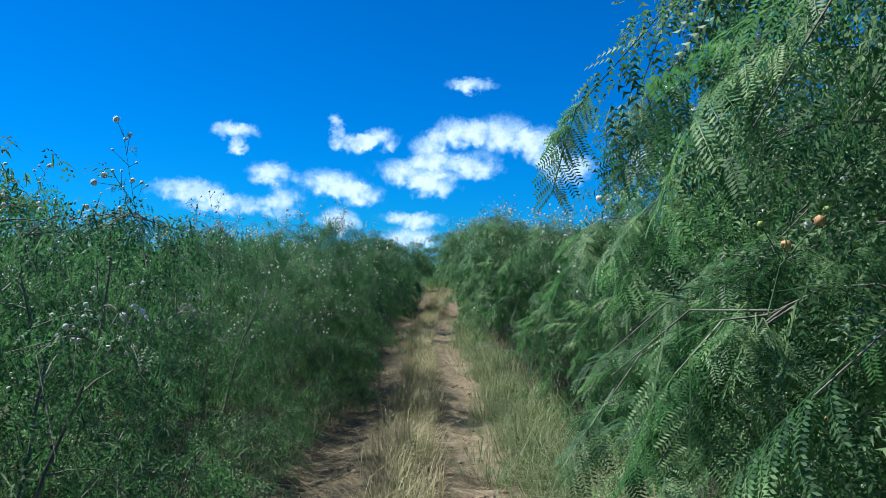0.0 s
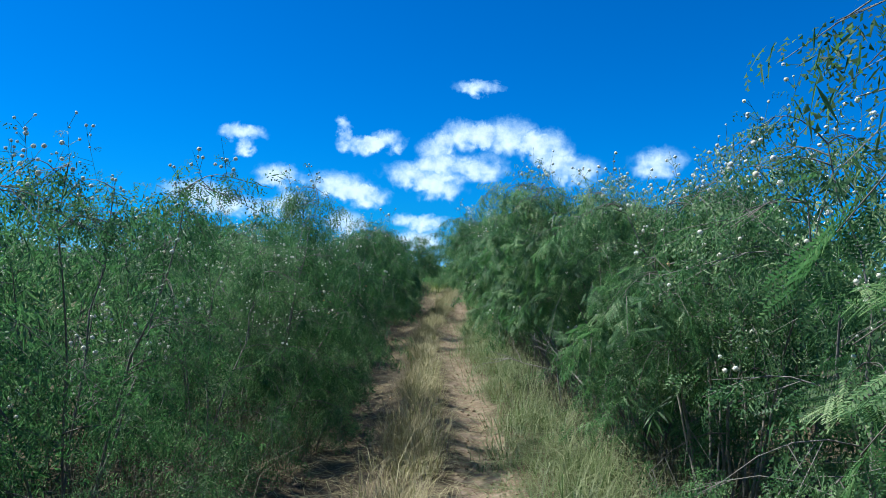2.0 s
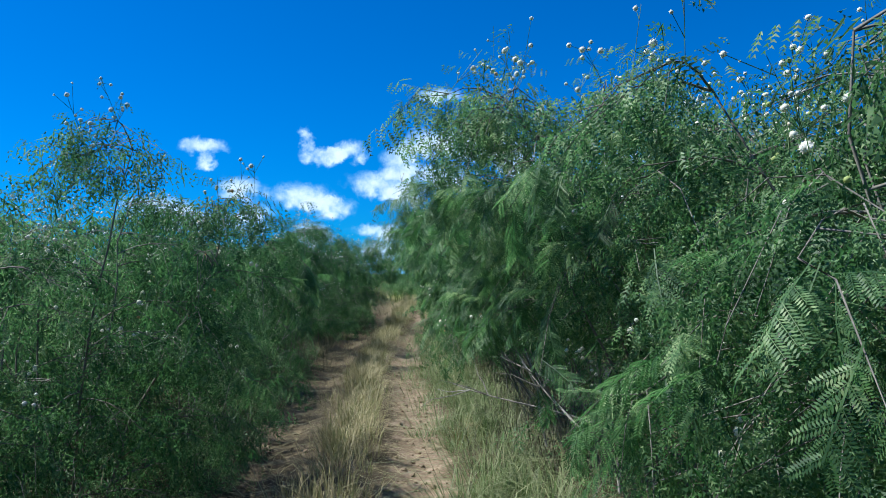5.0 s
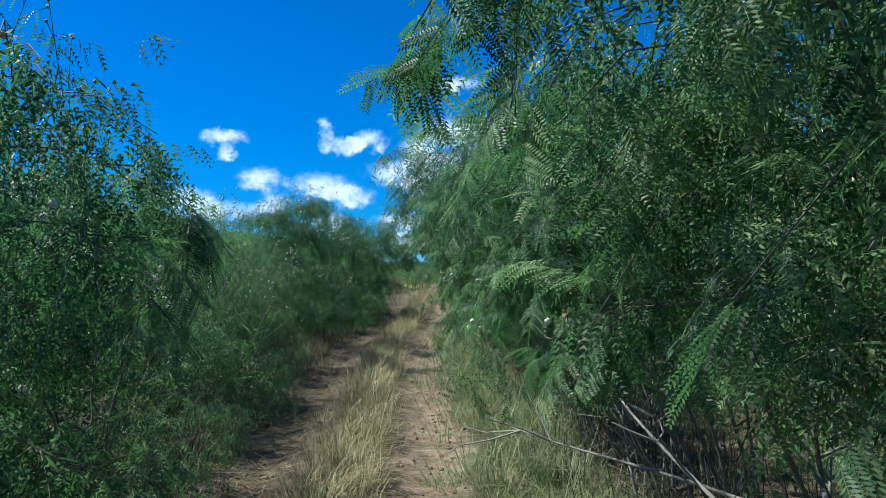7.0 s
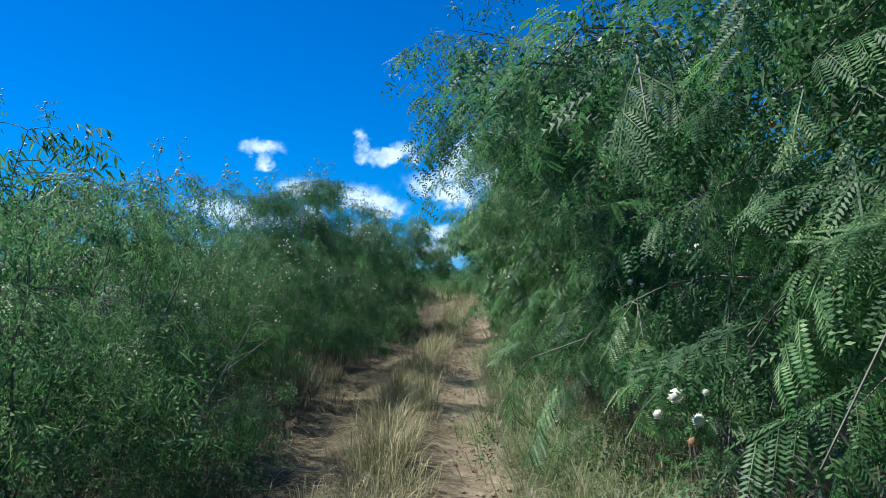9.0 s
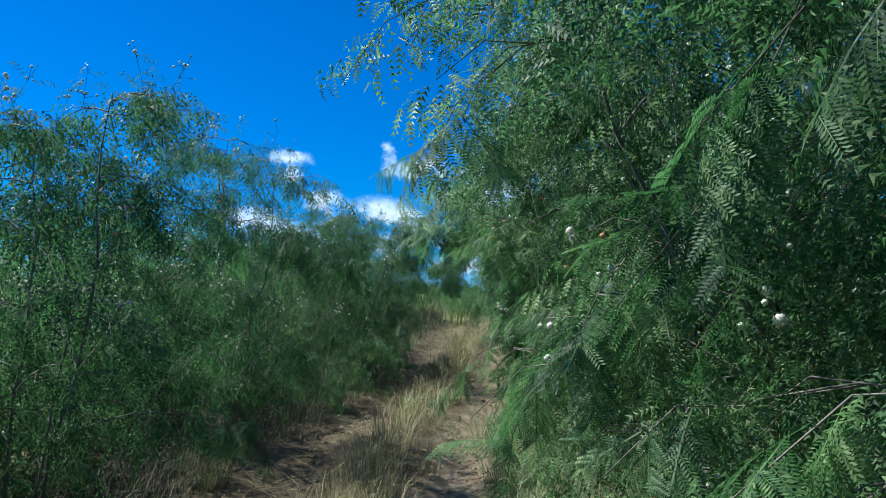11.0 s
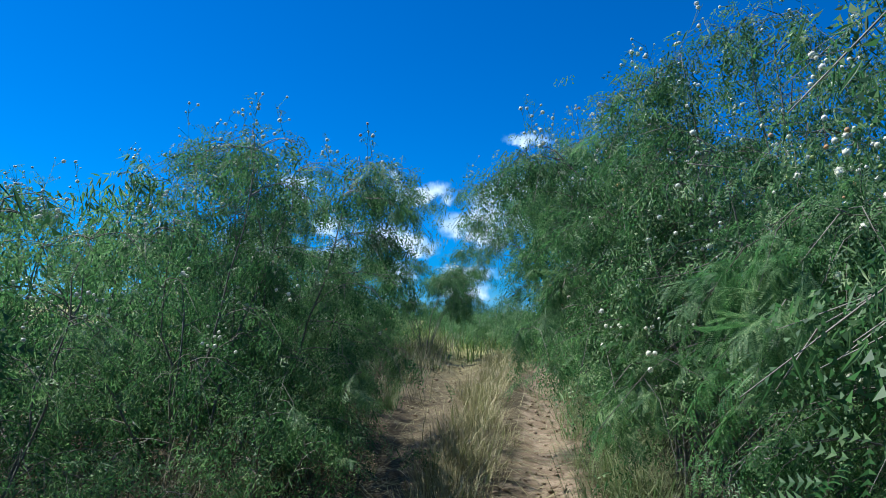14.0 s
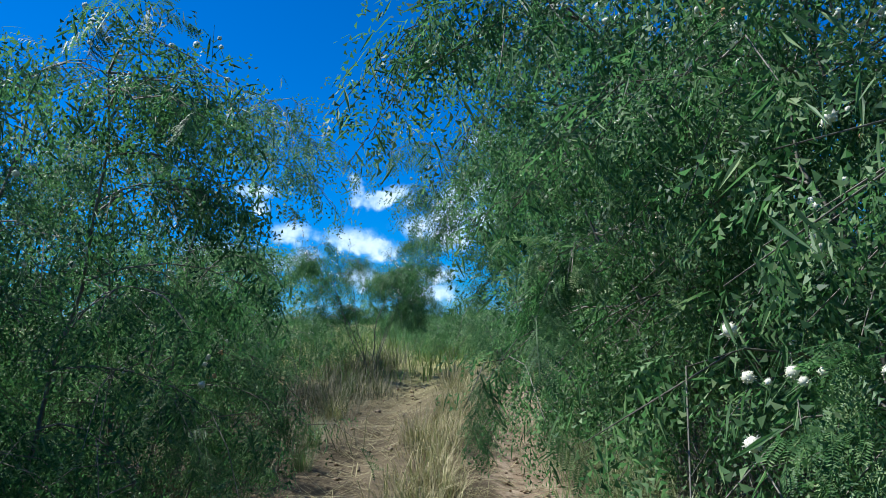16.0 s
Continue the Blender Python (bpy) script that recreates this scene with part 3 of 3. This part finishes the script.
# the thicket goes on behind them
for off in (5.8, 8.2):
    y = -4.0 - off * 0.3
    while y < 33:
        for side in (-1, 1):
            h = left_height(y) if side < 0 else right_height(y)
            put(BACK, i, centre(y) + side * (off + rnd.normal(0, 0.35)), y + rnd.normal(0, 0.4), max(h, 2.0) * rnd.uniform(0.8, 1.1), rnd.uniform(0, 360), 1.3)
            i += 1
        y += 3.2 * rnd.uniform(0.85, 1.15)
SAPLING = [tagged(make_shrub(51 + i, 1.1, 0.5, 3, 2, fine=0.0, per_twig=5, size=1.25, bare_below=0.05, flower=False), "low young feathery shrub under the taller ones", "shrub", "young shrubs") for i in range(3)]
for src in SAPLING:
    src["tall"] = 1.1
y = 2.5
while y < 34:
    if y < 16.5 or 23.5 < y < 28.5:
        put(SAPLING, i, centre(y) - 1.2 + rnd.normal(0, 0.12), y, rnd.uniform(0.5, 0.95), rnd.uniform(0, 360), 1.1)
    put(SAPLING, i + 1, centre(y) - 2.6 + rnd.normal(0, 0.25), y + 0.4, rnd.uniform(0.8, 1.4), rnd.uniform(0, 360), 1.2)
    put(SAPLING, i + 2, centre(y) + 2.95 + rnd.normal(0, 0.25), y + 0.2, rnd.uniform(0.5, 1.0), rnd.uniform(0, 360), 1.1)
    y += 1.1 * rnd.uniform(0.8, 1.2)
    i += 1
# low and half-high shrubs where the meadow begins
for x, y, h in ((1.6, 36.4, 1.2), (2.5, 38.5, 1.3), (3.4, 36.0, 1.9), (4.6, 40.0, 1.8), (-3.2, 35.6, 2.0), (-4.6, 37.5, 2.3), (-4.4, 34.8, 2.3), (-6.0, 41.0, 2.4), (-7.6, 38.5, 2.4), (-9.5, 44.0, 2.4), (6.5, 38.0, 2.2)):
    put(BACK, i, x, y, h, rnd.uniform(0, 360), 1.3)
    i += 1
for x, y, h in ((-0.55, 36.6, 0.75), (-0.15, 36.2, 0.8), (0.25, 36.9, 0.9), (0.6, 36.3, 0.95), (1.0, 37.2, 1.1), (0.1, 38.0, 0.95), (-0.4, 38.6, 0.85), (0.9, 35.2, 1.0), (0.75, 34.2, 0.9), (1.3, 34.8, 1.2), (-0.9, 38.8, 0.7), (1.1, 39.2, 1.1), (0.5, 40.0, 1.1), (-0.3, 41.5, 1.1), (-1.3, 42.0, 1.1), (-2.2, 42.5, 1.1), (-1.7, 44.0, 1.2), (-3.0, 43.0, 1.2), (-0.7, 43.0, 1.0)):
    put(SAPLING, i, x, y, h, rnd.uniform(0, 360), 1.25)
    i += 1

TREE = "leaning feathery-leaved small tree with drooping boughs over the track"
LEANING = (
    (1.4, 1.1, 2.8, 0.4, -0.2, 0.0, 10, 120), (1.65, 2.3, 2.6, 0.4, -0.2, 0.0, 6, 40), (1.80, 3.4, 2.7, 0.5, -0.4, -0.2, 6, 60), (1.80, 7.4, 2.6, 0.5, -0.45, 0.0, 6, 60), (1.85, 8.9, 2.65, 0.55, -1.0, -0.1, 7, 80), (1.85, 9.9, 2.7, 0.45, -0.8, 0.0, 6, 60),
    (1.85, 11.3, 2.6, 0.45, -0.95, 0.0, 6, 40), (1.85, 12.6, 2.7, 0.6, -1.35, -0.1, 7, 40), (1.75, 14.0, 2.75, 0.5, -1.6, 0.0, 6, 20), (1.8, 16.4, 3.2, 0.5, -0.75, 0.0, 8, 50), (1.85, 17.6, 3.1, 0.6, -1.65, 0.0, 8, 80), (1.80, 18.6, 3.1, 0.45, -1.5, 0.1, 7, 60), (1.75, 19.6, 2.8, 0.45, -1.35, -0.1, 7, 90),
    (1.75, 23.4, 2.3, 0.5, -0.35, 0.0, 6, 60), (1.75, 25.1, 3.25, 0.6, -0.75, 0.0, 9, 60), (1.60, 26.4, 3.0, 0.6, -1.0, 0.0, 7, 40), (1.65, 28.0, 3.1, 0.55, -1.35, -0.1, 6, 0), (1.35, 30.0, 3.1, 0.5, -1.55, -0.3, 6, 0))
for k, (x, y, h, spread, bx, by, stems, single) in enumerate(LEANING):
    tagged(make_shrub(71 + k, h, spread, stems, 5, 0.10, (bx, by), 0.62 if 8.5 < y < 13 else 0.4, name="small_tree", at=(x, y), single=single, droop=1.25, per_twig=7 if 8.5 < y < 13 else 9), TREE, "tree", "small trees leaning over the track")
UPRIGHT = "slender upright feathery-leaved tree with flower heads at its top"
STANDING = ((-1.75, 9.8, 2.6, 0.4, 0.55, 0.0), (-2.0, 11.3, 2.5, 0.4, 0.2, 0.0), (-2.1, 18.9, 3.1, 0.4, 0.1, 0.0), (-2.0, 21.7, 3.5, 0.5, 0.0, 0.0), (-1.80, 26.0, 2.8, 0.45, 0.3, -0.1), (-1.85, 27.3, 3.0, 0.45, 0.2, 0.0))
for k, (x, y, h, spread, bx, by) in enumerate(STANDING):
    tagged(make_shrub(91 + k, h, spread, 3, 6, 0.12, (bx, by), 0.16, name="small_tree", at=(x, y), single=20, per_twig=10 if 18 < y < 22 else 8, extra=7), UPRIGHT, "tree", "upright small trees")
tagged(make_shrub(97, 2.15, 1.25, 6, 6, 0.05, (0.2, 0), 0.42, name="small_tree", at=(-1.35, 34.2), single=0, per_twig=16), "spreading small tree with bare pale lower stems at the meadow", "tree")


# ---- far wood along the horizon ----
def build_far_wood():
    rng = np.random.default_rng(8)
    n = 260
    x = rng.uniform(-420, 420, n)
    y = rng.uniform(330, 460, n)
    h = rng.uniform(3.0, 6.5, n) * (1 + 0.5 * np.sin(x / 37.0))
    who = np.repeat(np.arange(n), 70)
    d = unit(rng.normal(0, 1, (len(who), 3))) * rng.uniform(0.3, 1.0, (len(who), 1)) ** 0.5
    pos = np.stack([x[who] + d[:, 0] * h[who] * 1.1, y[who] + d[:, 1] * h[who], h[who] * (0.52 + 0.5 * d[:, 2])], -1)
    tpl = (np.array([[-0.5, -0.3, 0], [0.4, -0.5, 0.1], [0.6, 0.4, 0], [-0.3, 0.6, -0.1]]) * 2.2, np.array([[0, 1, 2, 3]]))
    ax, ay, an = axes(rng.normal(0, 1, (len(pos), 3)), rng, 3)
    v, f = scatter(tpl, pos, ax, ay, an, rng.uniform(0.5, 1.2, len(pos)))
    tagged(new("far_woods", mesh_from("far_woods", v, f, LEAF)), "distant dark green wood along the horizon", "woods", kind="stuff")


build_far_wood()


# ---- grass ----
def blades(rng, x, y, height, bend, width=0.004, spread_dir=None):
    """Curved two-piece grass blades standing at the given places."""
    n = len(x)
    z = ground_height(x, y) - 0.01
    a = rng.uniform(0, 2 * np.pi, n) if spread_dir is None else spread_dir
    d = np.stack([np.cos(a), np.sin(a), np.zeros(n)], -1)
    s = np.stack([-np.sin(a), np.cos(a), np.zeros(n)], -1) * width
    s *= rng.uniform(0.6, 1.3, n)[:, None]
    p0 = np.stack([x, y, z], -1)
    up = np.array([0, 0, 1.0])
    h, b = height[:, None], bend[:, None]
    p1 = p0 + up * h * 0.55 + d * h * b * 0.3
    p2 = p0 + up * h * (1 - 0.35 * b) + d * h * b
    v = np.stack([p0 - s, p0 + s, p1 + s * 0.8, p1 - s * 0.8, p2 + s * 0.15, p2 - s * 0.15], 1).reshape(-1, 3)
    o = np.arange(n)[:, None] * 6
    f = np.concatenate([o + [0, 1, 2, 3], o + [3, 2, 4, 5]], 1).reshape(-1, 4)
    return v, f


def sward(name, seed, count, u_mid, u_dev, y0, y1, h, hdev, bend, mat, label, width=0.004, clump=0.1):
    rng = np.random.default_rng(seed)
    k = max(count // 34, 1)
    cy = rng.uniform(y0, y1, k)
    cu = rng.normal(u_mid, u_dev, k)
    who = rng.integers(0, k, count)
    y = cy[who] + rng.normal(0, clump, count)
    x = centre(y) + cu[who] + rng.normal(0, clump, count)
    size = rng.uniform(0.4, 1.35, k)[who]
    hh = np.clip(rng.normal(h, hdev, count), 0.05, None) * size
    a = np.arctan2(y - cy[who], x - centre(y) - cu[who]) + rng.normal(0, 0.6, count)
    v, f = blades(rng, x, y, hh, np.clip(rng.normal(bend, 0.25, count), 0.02, 1.35), width, a)
    return tagged(new(name, mesh_from(name, v, f, mat)), label, "grass", kind="stuff")


sward("dry_grass_strip", 1, 20000, 0.03, 0.12, 0, 34, 0.27, 0.10, 0.8, STRAW, "dry straw-coloured grass between the ruts", 0.003, 0.085)
sward("verge_grass", 2, 30000, 1.5, 0.28, 0, 36, 0.31, 0.13, 1.3, GREEN_GRASS, "long bent greenish-yellow grass along the track edge", 0.0036)
sward("shaded_weeds", 3, 20000, -1.62, 0.30, 0, 36, 0.36, 0.14, 0.8, TWIGGY, "dry brown weeds below the shrubs", 0.003)
sward("undergrowth", 6, 16000, 2.35, 0.4, 0, 36, 0.40, 0.15, 0.8, TWIGGY, "dry brown weeds and grass under the shrubs", 0.0035)
sward("meadow_grass", 4, 14000, -1.5, 5.0, 33.5, 50, 0.3, 0.08, 0.5, MEADOW_GRASS, "tall yellow-green meadow grass beyond the shrubs", 0.008, 0.3)


def straw_litter():
    """Flattened stalks lying across the ruts."""
    rng = np.random.default_rng(12)
    n = 9000
    y = rng.uniform(-2, 35, n)
    side = rng.choice((-1, 1), n, p=(0.6, 0.4))
    x = centre(y) + side * 0.72 + rng.normal(0, 0.22, n) - 0.14 * (side > 0)
    a = rng.normal(0, 0.7, n)
    L = rng.uniform(0.06, 0.26, n)
    d = np.stack([np.cos(a), np.sin(a)], -1)
    s = np.stack([-d[:, 1], d[:, 0], np.zeros(n)], -1) * rng.uniform(0.0015, 0.0035, n)[:, None]
    ends = []
    for k in (-0.5, 0.5):
        px, py = x + d[:, 0] * L * k, y + d[:, 1] * L * k
        ends.append(np.stack([px, py, ground_height(px, py) + rng.uniform(0.004, 0.03, n)], -1))
    v = np.stack([ends[0] - s, ends[0] + s, ends[1] + s, ends[1] - s], 1).reshape(-1, 3)
    f = np.arange(len(v)).reshape(-1, 4)
    tagged(new("straw_litter", mesh_from("straw_litter", v, f, STRAW)), "flattened pale straw lying in the ruts", "straw", kind="stuff")


straw_litter()


def soil_clods():
    """Crumbs and clods of dry soil lying in the ruts."""
    rng = np.random.default_rng(14)
    n = 3200
    y = rng.uniform(-1, 35, n)
    side = rng.choice((-1, 1), n, p=(0.35, 0.65))
    x = centre(y) + side * 0.73 + rng.normal(0, 0.17, n)
    base, faces = icosphere(1.0, 1)
    size = 0.006 + 0.022 * rng.random(n) ** 3
    jit = base[None] * (1 + rng.normal(0, 0.22, (n, len(base), 1))) * (size[:, None] * np.array([[1.0, 1.0, 0.7]]) * rng.uniform(0.7, 1.3, (n, 3)))[:, None, :]
    v = (jit + np.stack([x, y, ground_height(x, y) + 0.2 * size], -1)[:, None]).reshape(-1, 3)
    f = (faces[None] + (np.arange(n) * len(base))[:, None, None]).reshape(-1, 3)
    me = mesh_from("soil_clods", v, f, SOIL)
    me.attributes.new("bare", "FLOAT", "POINT").data.foreach_set("value", np.ones(len(v), np.float32))
    tagged(new("soil_clods", me), "crumbled dry soil clods lying in the ruts", "soil", kind="stuff")


soil_clods()


# ---- single tufts of grass ----
def make_tuft(seed, mat, blades_n=230, h=0.36, r=0.13):
    rng = np.random.default_rng(seed)
    a = rng.uniform(0, 2 * np.pi, blades_n)
    q = r * rng.uniform(0, 1, blades_n) ** 0.6
    d = np.stack([np.cos(a), np.sin(a), np.zeros(blades_n)], -1)
    s = np.stack([-np.sin(a), np.cos(a), np.zeros(blades_n)], -1) * rng.uniform(0.0012, 0.0026, (blades_n, 1))
    hh = h * rng.uniform(0.5, 1.1, (blades_n, 1)) * (1.15 - 0.5 * (q / r)[:, None])
    lean = (0.12 + 0.75 * (q / r) * rng.uniform(0.4, 1.2, blades_n))[:, None]
    p0 = d * q[:, None] + [0, 0, -0.02]
    p1 = p0 + d * hh * lean * 0.35 + np.array([0, 0, 1]) * hh * 0.62
    p2 = p0 + d * hh * lean * 1.15 + np.array([0, 0, 1]) * hh * (1.05 - 0.45 * lean)
    v = np.stack([p0 - s, p0 + s, p1 + s * 0.8, p1 - s * 0.8, p2], 1).reshape(-1, 3)
    o = np.arange(blades_n)[:, None] * 5
    return mesh_from("grass_tuft", v, [np.concatenate([o + [0, 1, 2, 3]]), np.concatenate([o + [3, 2, 4]])], mat)


TUFTS = [make_tuft(200, STRAW), make_tuft(201, STRAW, 260, 0.42, 0.16), make_tuft(202, GREEN_GRASS, 220, 0.40, 0.12), make_tuft(203, STRAW, 190, 0.30, 0.15)]


def set_tuft(k, x, y, scale, turn, label="dry pale grass tuft between the ruts", group="grass tufts along the track"):
    ob = new("grass_tuft", TUFTS[k])
    ob.matrix_basis = Matrix.LocRotScale((x, y, float(ground_height(x, y))), Euler((0, 0, turn)), [scale] * 3)
    tagged(ob, label, "grass", group)


for k, (x, y, sc) in enumerate(((-0.30, 7.3, 1.0), (-0.22, 7.6, 0.8), (-0.46, 9.9, 1.0), (-0.42, 12.2, 0.8), (-0.46, 16.3, 1.1), (-0.62, 16.6, 0.9), (-0.72, 19.7, 1.25), (-0.66, 20.1, 1.0), (-0.84, 17.8, 0.8), (-0.30, 26.6, 1.2), (-0.45, 26.2, 1.0), (-0.60, 24.6, 1.1), (-0.72, 24.2, 0.9), (-0.34, 29.9, 1.1), (-0.20, 30.5, 0.9), (-0.1, 28.4, 0.9))):
    set_tuft((0, 1, 3)[k % 3], x, y, sc, k * 1.7)
rt = np.random.default_rng(77)
for k in range(70):
    y = rt.uniform(2.5, 35)
    if k % 2:
        set_tuft(2 if k % 3 else 3, centre(y) + rt.normal(1.45, 0.18), y, rt.uniform(0.7, 1.25), rt.uniform(0, 6), "yellow-green grass tuft at the track edge")
    else:
        set_tuft(k % 4, centre(y) - rt.normal(1.4, 0.15), y, rt.uniform(0.6, 1.15), rt.uniform(0, 6), "dry grass tuft at the shaded track edge")


# ---- bare dead branches caught among the shrubs ----
def make_dead_branch(seed, length):
    rng = np.random.default_rng(seed)
    t = np.linspace(0, 1, 8)[:, None]
    main = np.concatenate([t * length, 0.10 * length * np.sin(t * 2.4 + rng.uniform(0, 2)), 0.06 * length * np.cos(t * 3)], 1)
    root = new("dead_branch")
    part("bough", mesh_from("bough", *tube(main, 0.008 * (1 - t[:, 0]) + 0.003, 6), PALE_WOOD, True), root)
    for k in range(5):
        i = rng.integers(2, 7)
        d = unit(np.array([rng.uniform(0.4, 1.0), rng.uniform(-0.9, 0.9), rng.uniform(-0.6, 0.9)]))
        L = length * rng.uniform(0.18, 0.4)
        w = np.linspace(0, 1, 4)[:, None]
        tp = main[i] + d * L * w + rng.normal(0, 0.02, (4, 3)) * w
        part("twig", mesh_from("twig", *tube(tp, 0.0050 * (1 - w[:, 0]) + 0.0018, 4), PALE_WOOD, True), root)
    return tagged(root, "bare pale dead branch caught among the shrubs", "branch", "dead branches")


PALE_WOOD = dead_wood_material()
DEAD = [make_dead_branch(300 + k, 1.1 + 0.15 * k) for k in range(3)]
SPOTS = (
    (1.55, 9.7, 1.0, 75, -28), (1.6, 10.6, 0.8, 115, -35), (1.7, 11.7, 1.0, 60, -20), (1.75, 12.3, 0.9, 130, -20), (1.75, 12.9, 0.7, 100, -40), (1.8, 11.2, 0.7, 150, -15), (1.8, 10.2, 0.5, 80, -70), (1.6, 12.0, 0.4, 95, -75),
    (1.7, 19.2, 0.7, 100, -55), (1.6, 20.2, 0.5, 80, -65), (-2.3, 8.4, 0.3, 120, -60), (-2.1, 11.3, 0.35, 80, -65), (-2.0, 13.2, 0.3, 100, -60), (-1.7, 15.4, 0.3, 70, -65), (1.6, 24.6, 0.9, 60, -25), (1.45, 23.4, 0.6, 120, -15))
for k, (x, y, up, turn, tip) in enumerate(SPOTS):
    m = Matrix.Translation((x, y, float(ground_height(x, y)) + up - 0.3)) @ pose(0, 0, 0, 0, 0, turn) @ pose(0, 0, 0, 0, tip, 0)
    if k < 3:
        DEAD[k].matrix_basis = m
    else:
        copy_thing(DEAD[k % 3], m)
